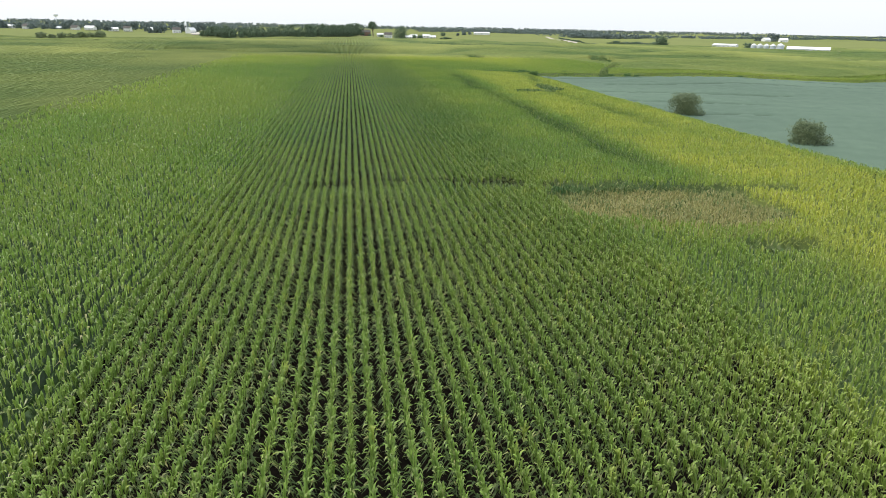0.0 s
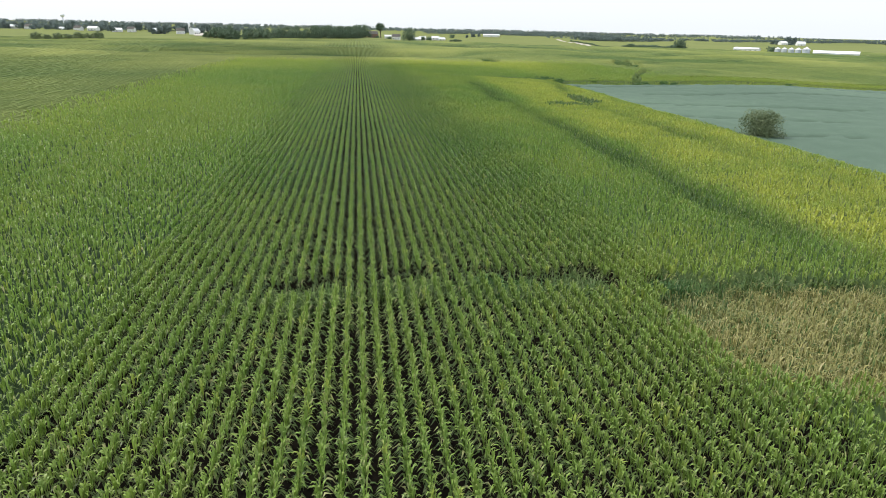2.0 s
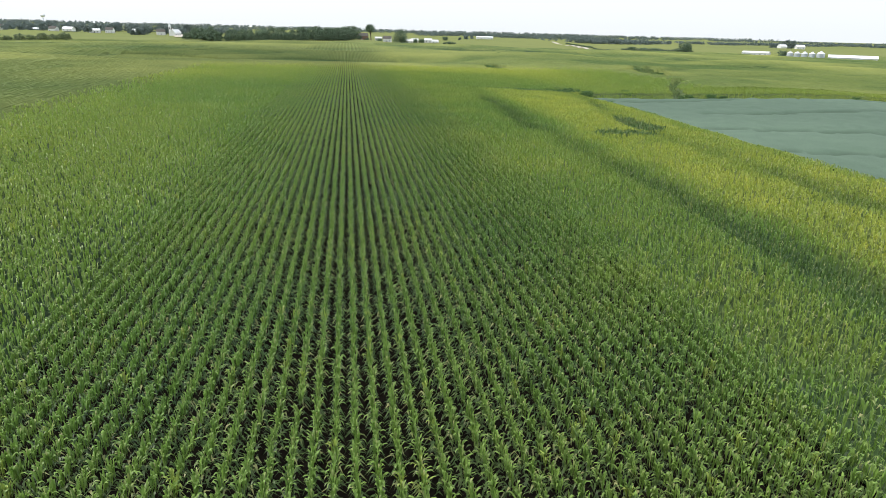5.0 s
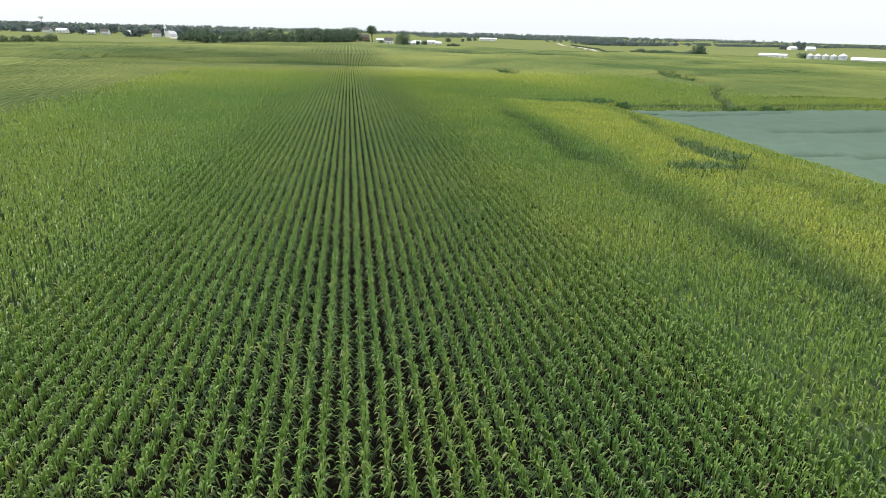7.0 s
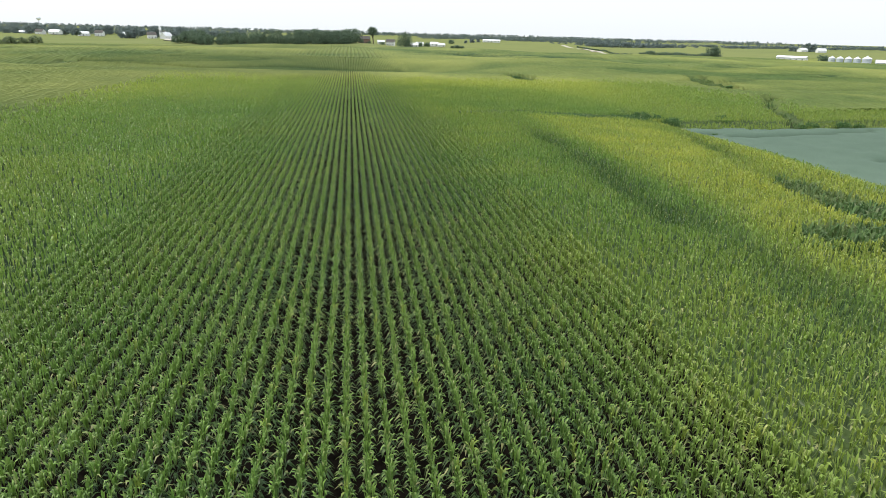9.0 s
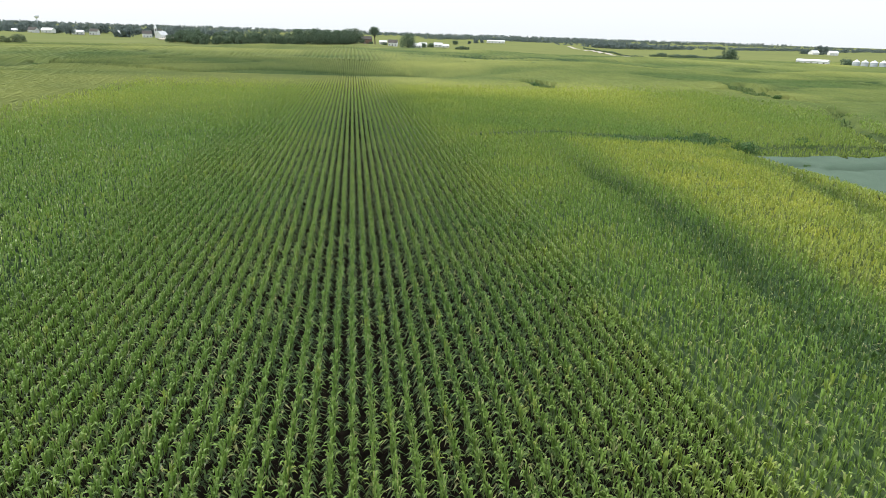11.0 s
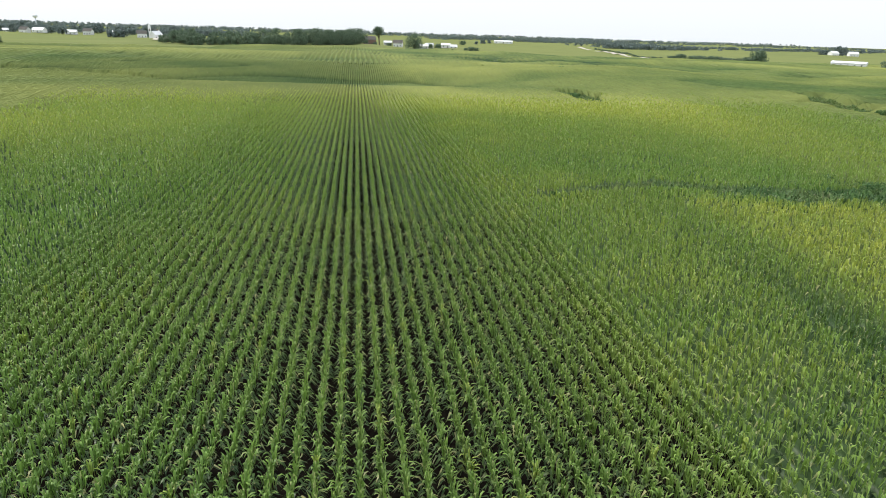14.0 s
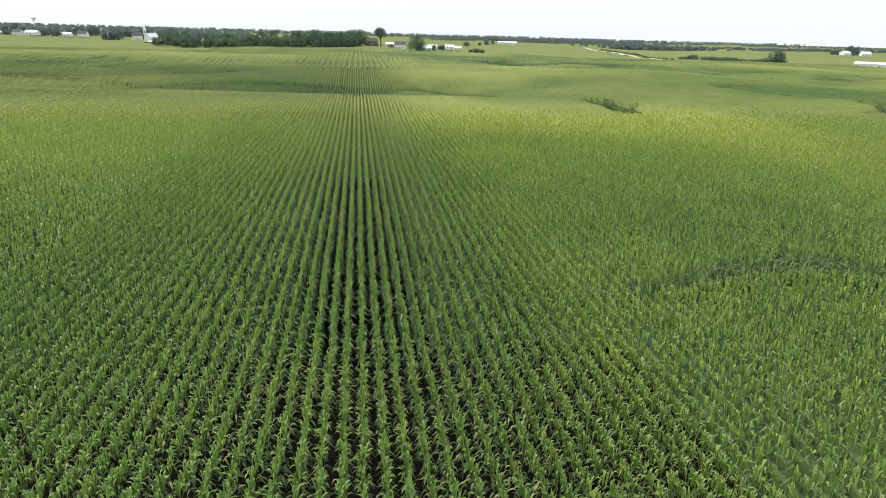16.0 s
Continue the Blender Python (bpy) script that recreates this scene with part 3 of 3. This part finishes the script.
# ---- trees and shrubs ----
def leaf_cloud(centres, radii, per, size, rng, leaf_lightness=0.5):
    """Small kite leaves on and in a set of clumps."""
    c = np.repeat(centres, per, axis=0)
    r = np.repeat(radii, per)
    n = len(c)
    d = rng.normal(size=(n, 3))
    d /= np.linalg.norm(d, axis=1)[:, None]
    p = c + d * (r * rng.uniform(0.55, 1.08, n))[:, None] * np.array([1, 1, 0.85])
    a = rng.normal(size=(n, 3))
    a = a - d * (0.75 * (a * d).sum(1))[:, None]
    a /= np.linalg.norm(a, axis=1)[:, None]
    b = np.cross(a, d + 0.35 * rng.normal(size=(n, 3)))
    b /= np.linalg.norm(b, axis=1)[:, None] + 1e-9
    z = (size * rng.uniform(0.6, 1.4, n))[:, None]
    V = np.stack([p - a * z * 0.5, p + b * z * 0.34, p + a * z * 0.55, p - b * z * 0.38], 1).reshape(-1, 3)
    T = (np.arange(n)[:, None, None] * 4 + np.array([[0, 1, 2], [0, 2, 3]])).reshape(-1, 3)
    tone = np.repeat(rng.uniform(0, 0.6, len(centres)), per)
    A = np.repeat(np.stack([tone * 0.5 * rng.random(n), rng.random(n) * 0.95, np.clip(leaf_lightness + rng.normal(0, 0.25, n), 0, 1)], -1), 4, axis=0)
    return V, T, A


def tree(name, h, w, stem, mat, seed, label, category="tree", clumps=26, per=34, size=0.7, group="", squat=1.0):
    """A trunk that forks into limbs, and a crown of leaf clumps with an uneven outline."""
    r = np.random.default_rng(seed)
    root = new(name)
    bm = bmesh.new()
    th = max(0.03 * h, 0.08)
    top = stem + (h - stem) * 0.45
    lean = r.normal(0, 0.03, 2) * h
    ring_tube(bm, [((0, 0, -0.3), th * 1.5), ((0, 0, 0.4), th * 1.1), ((lean[0] * 0.5, lean[1] * 0.5, stem), th * 0.85), ((lean[0], lean[1], top), th * 0.35)], 8)
    crown_c = np.array([lean[0], lean[1], stem + (h - stem) * 0.5])
    half = np.array([w / 2, w / 2, (h - stem) / 2 * squat])
    d = r.normal(size=(clumps, 3))
    d /= np.linalg.norm(d, axis=1)[:, None]
    rad = r.uniform(0.16, 0.30, clumps) * w * 0.9
    pos = crown_c + d * (half - rad[:, None] * np.array([0.75, 0.75, 0.75])) * (r.uniform(0.25, 1.0, clumps) ** 0.45)[:, None]
    if stem < 1.0:
        low = np.arange(clumps) % 3 == 0
        ang = r.uniform(0, 2 * math.pi, clumps)
        out = r.uniform(0.15, 0.42, clumps) * w
        pos[low] = np.stack([np.cos(ang) * out, np.sin(ang) * out, r.uniform(0.14, 0.32, clumps) * h], -1)[low]
    for k in range(5):
        e = pos[k]
        s0 = np.array([lean[0] * 0.5, lean[1] * 0.5, stem * r.uniform(0.7, 1.1)])
        ring_tube(bm, [(s0, th * 0.5), ((s0 + e) / 2 + np.array([0, 0, 0.06 * h]), th * 0.32), (e, th * 0.12)], 5)
    part("trunk", bm, M_BARK, root, smooth=True)
    V, T, A = leaf_cloud(pos, rad, per, size, r)
    V[:, 2] = np.maximum(V[:, 2], 0.05)
    spread("crown", V, T, A, mat).parent = root
    return tagged(root, label, category, group)


def plant(ob, x, y, turn=0.0, k=1.0):
    ob.matrix_basis = pose(x, y, gz(x, y), 0, 0, turn) @ Matrix.Scale(k, 4)
    return ob


def again(ob, x, y, turn=0.0, k=1.0):
    c = copy_thing(ob, Matrix.Identity(4))
    return plant(c, x, y, turn, k)


R = random.Random(5)
plant(tree("field_bush", 5.8, 7.6, 0.5, M_BUSH, 11, "rounded grey-green bush at the edge of the soybeans", "bush", 46, 170, 0.24), 70.6, 119.8)
plant(tree("field_bush", 4.9, 5.8, 0.4, M_BUSH, 12, "smaller grey-green bush beside the soybean field", "bush", 40, 170, 0.22), 73.0, 86.2)

shrub = tree("shrub", 2.8, 4.4, 0.2, M_WEED, 13, "dark green shrub among weeds between two fields", "shrub", 24, 50, 0.3, "shrubs along the field edge")
plant(shrub, 67.2, 221.0)
for x, y, k in ((60.5, 232, 0.8), (57, 234, 0.7), (62.5, 229.5, 0.75), (53, 231, 0.55), (66.0, 226, 1.0), (65.3, 231, 0.95), (63.5, 236, 0.8), (81, 225.5, 0.95), (84, 227, 0.7), (97, 219.4, 0.7), (103, 218.8, 0.8), (107, 219, 0.6), (63.5, 326, 0.9), (66, 331, 0.7), (64.5, 181, 0.6), (66.2, 174, 0.5), (131, 300, 0.8), (134, 292, 0.7), (150, 219.5, 0.6), (71, 212, 0.35), (69, 200, 0.35), (88, 410, 0.9)):
    again(shrub, x, y, R.uniform(0, 360), k)

big_tree = tree("field_tree", 12.0, 14.0, 0.5, M_TREE, 21, "large round dark green tree standing alone in the fields", "tree", 40, 60, 0.8)
plant(big_tree, 348, 661, 0, 1.08)

hedge_shrub = tree("hedge_shrub", 5.5, 9.0, 0.2, M_TREE, 22, "dark green shrub in a hedgerow", "shrub", 20, 40, 0.7, "hedgerow shrubs")
plant(hedge_shrub, 366, 846)
for k in range(1, 22):
    f = k / 21
    if k not in (5, 6):
        again(hedge_shrub, 366 - 15 * f + R.uniform(-1.5, 1.5), 846 - 166 * f + R.uniform(-3, 3), R.uniform(0, 360), R.uniform(0.8, 1.25))
left_shrub = tree("field_shrub", 8.0, 10.0, 0.5, M_BUSH, 23, "dusty green shrub in a clump on the open field", "shrub", 24, 44, 0.8, "shrub clump")
plant(left_shrub, -257, 574)
for k in range(1, 7):
    f = k / 6
    again(left_shrub, -257 + 33 * f, 574 + 38 * f, R.uniform(0, 360), R.uniform(0.75, 1.1))
again(left_shrub, -300, 560, 40, 0.8)
again(left_shrub, -178, 610, 40, 0.35)

wood = [tree("woodland_tree", h, w, 0.4, M_TREE, 30 + i, "dense dark green tree in a woodland edge", "tree", 30, 24, 1.45, "woodland trees") for i, (h, w) in enumerate(((17, 15), (13.5, 14), (19, 16)))]
for i, o in enumerate(wood):
    plant(o, -150 + 60 * i, 800)
line = ((-178, 812), (-140, 786), (-85, 772), (-40, 784), (-5, 806), (10, 840))
for row in range(3):
    for k in range(27):
        f = (k + R.uniform(0.1, 0.9)) / 27 * 5
        a, b = line[int(f)], line[min(int(f) + 1, 5)]
        g = f - int(f)
        again(wood[R.randrange(3)], a[0] + (b[0] - a[0]) * g + R.uniform(-3, 3), a[1] + (b[1] - a[1]) * g + row * 16 + R.uniform(-4, 4), R.uniform(0, 360), R.uniform(0.5, 0.72) if row == 0 else R.uniform(0.62, 0.84) + 0.035 * f)
plant(tree("farm_tree", 21, 15, 8.0, M_TREE, 41, "tall round-headed dark tree above the farmstead", "tree", 40, 70, 0.8), 33.5, 890)
plant(tree("farm_tree", 19, 20, 0.6, M_TREE, 42, "broad dark green tree beside the farmhouse", "tree", 46, 70, 0.8), 63, 775)
for x, y, k in ((66, 762, 0.85), (72, 760, 0.8), (78, 758, 0.8), (85, 757, 0.75), (92, 757, 0.7), (98, 760, 0.6), (119, 772, 0.9), (114, 776, 0.6), (124, 774, 0.7), (18, 850, 0.9), (28, 862, 0.7), (44, 870, 0.8), (86, 840, 1.1), (97, 850, 1.2), (150, 1010, 1.2)):
    again(hedge_shrub, x, y, R.uniform(0, 360), k)
again(hedge_shrub, 408, 592, 20, 1.5)
for k in range(26):
    f = k / 25
    again(hedge_shrub, 330 + 72 * f + R.uniform(-1, 1), 800 + 370 * f, R.uniform(0, 360), R.uniform(0.42, 0.62))

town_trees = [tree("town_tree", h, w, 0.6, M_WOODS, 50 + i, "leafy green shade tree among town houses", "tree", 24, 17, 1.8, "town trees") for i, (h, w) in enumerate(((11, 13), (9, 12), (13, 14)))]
for i, o in enumerate(town_trees):
    plant(o, -420 + 90 * i, 1100)
for k in range(150):
    x = -980 + 800 * (k + R.random()) / 150
    y = 1130 + 0.18 * (x + 400) + R.uniform(-50, 110)
    if -300 < x < -235:
        y = 1000 + R.uniform(0, 100)
    again(town_trees[R.randrange(3)], x, y, R.uniform(0, 360), R.uniform(0.8, 1.2))
for x, y, k in ((248, 1350, 1.0), (262, 1360, 0.8), (225, 1300, 0.7), (838, 1180, 1.2), (855, 1175, 1.4), (872, 1180, 1.3), (822, 1170, 0.8), (888, 1190, 0.9)):
    again(town_trees[R.randrange(3)], x, y, R.uniform(0, 360), k)


def far_woods(name, a, b, depth, count, h, seed, label):
    """A distant belt of trees, one ragged mass of leaf clumps."""
    count = int(count * 1.35)
    r = np.random.default_rng(seed)
    f = r.random(count)
    x = a[0] + (b[0] - a[0]) * f + r.normal(0, depth * 0.3, count)
    y = a[1] + (b[1] - a[1]) * f + r.uniform(0, depth, count)
    hh = h * r.uniform(0.65, 0.95, count) * (0.7 + 0.4 * vnoise(x, y, 180, seed))
    base = np.stack([x, y, ground_z(x, y)], -1)
    c = np.concatenate([base + np.stack([r.normal(0, 3, count), r.normal(0, 3, count), hh * q], -1) for q in (0.25, 0.5, 0.75)])
    rad = np.concatenate([hh * 0.36, hh * 0.36, hh * 0.27])
    V, T, A = leaf_cloud(c, rad, 9, h * 0.28, r, 0.5)
    V[:, 2] = np.maximum(V[:, 2], ground_z(V[:, 0], V[:, 1]))
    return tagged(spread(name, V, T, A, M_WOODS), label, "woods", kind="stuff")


far_woods("far_woods", (-1050, 1190), (-200, 1160), 120, 300, 13, 80, "belt of shade trees behind the town houses")
far_woods("far_woods", (470, 1240), (620, 1190), 90, 150, 12, 81, "grey-green wood far across the fields")
far_woods("far_woods", (240, 1950), (760, 1700), 120, 330, 11, 82, "distant hazy line of trees")
far_woods("far_woods", (860, 1500), (2300, 1480), 120, 620, 10, 83, "distant hazy line of trees")
far_woods("far_woods", (-1500, 2500), (900, 2400), 300, 620, 12, 84, "low far-off tree belt on the horizon")
far_woods("far_woods", (600, 2500), (3400, 2300), 300, 620, 12, 85, "low far-off tree belt on the horizon")
far_woods("far_woods", (-2300, 3300), (2500, 3500), 500, 620, 18, 86, "low far-off tree belt on the horizon")
far_woods("far_woods", (-1700, 1500), (-800, 1400), 200, 300, 13, 87, "distant hazy line of trees")


# ---- buildings ----
def house(name, w, d, wall, rise, mwall, mroof, label, category="house", windows=3, group="", door=True):
    """Walls with a gable, a pitched roof with eaves, windows with frames and a door."""
    root = new(name)
    bm = bmesh.new()
    v = [bm.verts.new(p) for p in ((-w / 2, -d / 2, 0), (w / 2, -d / 2, 0), (w / 2, d / 2, 0), (-w / 2, d / 2, 0), (-w / 2, -d / 2, wall), (w / 2, -d / 2, wall), (w / 2, d / 2, wall), (-w / 2, d / 2, wall), (-w / 2, 0, wall + rise), (w / 2, 0, wall + rise))]
    for f in ((0, 1, 5, 4), (2, 3, 7, 6), (1, 2, 6, 9, 5), (3, 0, 4, 8, 7), (0, 3, 2, 1)):
        bm.faces.new([v[i] for i in f])
    part("wall", bm, mwall, root)
    e = 0.4
    for sgn in (-1, 1):
        bm = bmesh.new()
        slope = rise / (d / 2)
        p = [(-w / 2 - e, 0, wall + rise + 0.02), (w / 2 + e, 0, wall + rise + 0.02), (w / 2 + e, sgn * (d / 2 + e), wall - slope * e + 0.02), (-w / 2 - e, sgn * (d / 2 + e), wall - slope * e + 0.02)]
        lo = [bm.verts.new(q) for q in p]
        hi = [bm.verts.new((q[0], q[1], q[2] + 0.18)) for q in p]
        bm.faces.new(hi), bm.faces.new(lo[::-1])
        for k in range(4):
            bm.faces.new((lo[k], lo[(k + 1) % 4], hi[(k + 1) % 4], hi[k]))
        bmesh.ops.recalc_face_normals(bm, faces=bm.faces)
        part("roof", bm, mroof, root)
    for k in range(windows):
        x = -w / 2 + w * (k + 0.5) / windows
        if door and k == windows // 2:
            bm = bmesh.new()
            box(bm, x - 0.5, -d / 2 - 0.06, 0.1, x + 0.5, -d / 2 + 0.02, 2.15)
            part("door", bm, M_DARKROOF, root)
            continue
        bm = bmesh.new()
        box(bm, x - 0.65, -d / 2 - 0.05, 0.9, x + 0.65, -d / 2 + 0.02, 2.3)
        win = part("window", bm, M_WHITE, root)
        bm = bmesh.new()
        box(bm, x - 0.52, -d / 2 - 0.07, 1.03, x + 0.52, -d / 2 - 0.03, 2.17)
        part("pane", bm, M_GLASS, win)
    return tagged(root, label, category, group)


def put(ob, x, y, turn):
    ob.matrix_basis = pose(x, y, gz(x, y), 0, 0, turn)
    return ob


def grain_bin(name, r, h, label):
    """A corrugated steel bin: ringed wall, ribbed cone roof, cap and door."""
    root = new(name)
    bm = bmesh.new()
    rings, k, z = [], 0, 0.0
    while z < h:
        rings.append(((0, 0, z), r + (0.06 if k % 2 else 0.0)))
        z += 0.55
        k += 1
    rings.append(((0, 0, h), r))
    ring_tube(bm, rings, 28)
    part("wall", bm, M_TIN, root, smooth=False)
    bm = bmesh.new()
    ring_tube(bm, [((0, 0, h - 0.02), r + 0.15), ((0, 0, h + 0.1), r + 0.12), ((0, 0, h + r * 0.55), 0.55)], 28)
    roof = part("roof", bm, M_TINROOF, root)
    bm = bmesh.new()
    ring_tube(bm, [((0, 0, h + r * 0.5), 0.6), ((0, 0, h + r * 0.55 + 0.35), 0.6), ((0, 0, h + r * 0.55 + 0.6), 0.1)], 12)
    part("cap", bm, M_TIN, roof)
    bm = bmesh.new()
    box(bm, -0.5, -r - 0.1, 0.3, 0.5, -r + 0.1, 2.2)
    part("door", bm, M_TINROOF, root)
    return tagged(root, label, "grain bin", "grain bins")


first_bin = grain_bin("grain_bin", 2.6, 5.4, "galvanised steel grain bin with a pale conical roof")
put(first_bin, 403.5, 577.5, -35)
for x, y in ((406.7, 572.4), (410.2, 567.4), (413.6, 562.2)):
    copy_thing(first_bin, pose(x, y, gz(x, y), 0, 0, -35))
put(grain_bin("grain_bin", 3.3, 5.8, "wider galvanised steel grain bin with a pale conical roof"), 417.4, 556.4, -35)
put(house("livestock_barn", 36, 12, 3.4, 2.0, M_WHITE, M_TINROOF, "long low white barn with a pale metal roof", "barn", 9), 436, 541, -41)
put(house("machine_shed", 24, 9, 3.2, 1.3, M_WHITE, M_TINROOF, "low white metal machine shed in the field", "shed", 5), 401, 622, -52)
put(house("farmhouse", 13, 9, 5.5, 3.2, M_BRICK, M_DARKROOF, "brown farmhouse with a dark roof under trees", "house", 4), 22, 872, 10)
put(house("farmhouse", 10, 8, 4.2, 3.0, M_WHITE, M_DARKROOF, "white farmhouse with a dark pitched roof", "house", 3), 53, 862, -12)
shed = put(house("farm_shed", 9, 6, 2.8, 1.8, M_WHITE, M_TINROOF, "small white farm shed", "shed", 2, "farm sheds"), 76, 812, 5)
for x, y, t in ((101, 826, -10), (112, 850, 12), (90, 880, 4), (44, 905, -6)):
    copy_thing(shed, pose(x, y, gz(x, y), 0, 0, t))
put(house("field_shed", 34, 12, 3.5, 2.0, M_WHITE, M_TINROOF, "long white shed far across the fields", "shed", 5), 283, 1330, -8)
for x, y, t in ((828, 1150, 10), (868, 1152, -15)):
    put(house("farmhouse", 15, 10, 4.5, 3.5, M_WHITE, M_TINROOF, "white farm building beside far trees", "house", 3), x, y, t)
town_house = put(house("town_house", 11, 9, 4.8, 3.4, M_WHITE, M_DARKROOF, "white town house with a dark gable roof", "house", 3, "town houses"), -260, 1010, 20)
pale_house = put(house("town_house", 14, 9, 3.4, 2.6, M_WHITE, M_TINROOF, "white town building with a pale metal roof", "house", 3, "town houses"), -395, 1045, -8)
for k in range(17):
    x = -900 + 640 * (k + R.uniform(0.2, 0.8)) / 17
    y = 1105 + 0.18 * (x + 400) + R.uniform(-20, 30)
    o = (town_house, pale_house)[k % 2]
    copy_thing(o, pose(x, y, gz(x, y), 0, 0, R.uniform(-30, 30)))
put(house("church_hall", 11, 8, 4.4, 3.6, M_WHITE, M_TINROOF, "white gabled church hall with a pale roof", "church", 3), -222, 940, 60)
tower = new("church_tower")
bm = bmesh.new()
box(bm, -1.3, -1.3, 0, 1.3, 1.3, 12)
part("wall", bm, M_WHITE, tower)
bm = bmesh.new()
ring_tube(bm, [((0, 0, 12), 1.9), ((0, 0, 17.5), 0.1)], 4)
part("spire", bm, M_TINROOF, tower)
bm = bmesh.new()
box(bm, -0.6, -1.38, 8, 0.6, -1.28, 10.5)
part("louvre", bm, M_GLASS, tower)
put(tagged(tower, "slim white church tower with a pointed spire", "church tower"), -231, 948, 12)

wt = new("water_tower")
bm = bmesh.new()
ring_tube(bm, [((0, 0, 22), 1.0), ((0, 0, 24), 5.5), ((0, 0, 27), 7.0), ((0, 0, 30), 5.5), ((0, 0, 32), 1.0)], 20)
part("tank", bm, M_TINROOF, wt, smooth=True)
bm = bmesh.new()
ring_tube(bm, [((0, 0, 0), 1.6), ((0, 0, 23), 1.0)], 12)
part("riser", bm, M_TIN, wt, smooth=True)
put(tagged(wt, "pale water tower on a single riser behind the town", "water tower"), -900, 2130, 0)


# ---- farm tracks ----
def track(name, pts, width, lift, label):
    bm = bmesh.new()
    prev = None
    for (x0, y0), (x1, y1) in zip(pts, pts[1:]):
        steps = max(2, int(math.hypot(x1 - x0, y1 - y0) / 8))
        nx, ny = -(y1 - y0), x1 - x0
        k = width / 2 / math.hypot(nx, ny)
        for i in range(steps + 1):
            f = i / steps
            x, y = x0 + (x1 - x0) * f, y0 + (y1 - y0) * f
            row = [bm.verts.new((x + nx * k * q, y + ny * k * q, gz(x + nx * k * q, y + ny * k * q) + lift - 0.25 * abs(q) ** 4)) for q in (-1.15, -0.9, 0, 0.9, 1.15)]
            if prev:
                for a in range(4):
                    bm.faces.new((prev[a], prev[a + 1], row[a + 1], row[a]))
            prev = row
    ob = mesh_of(name, bm, M_GRAVEL, None, "", True)
    return tagged(ob, label, "track", kind="structure")


track("road", [(313, 785), (322, 815), (368, 1030), (390, 1210)], 6.0, 0.5, "pale gravel farm track between fields")
track("road", [(-198, 860), (-250, 1080), (-330, 1500), (-420, 1900)], 11.0, 0.6, "pale gravel road running towards the town")
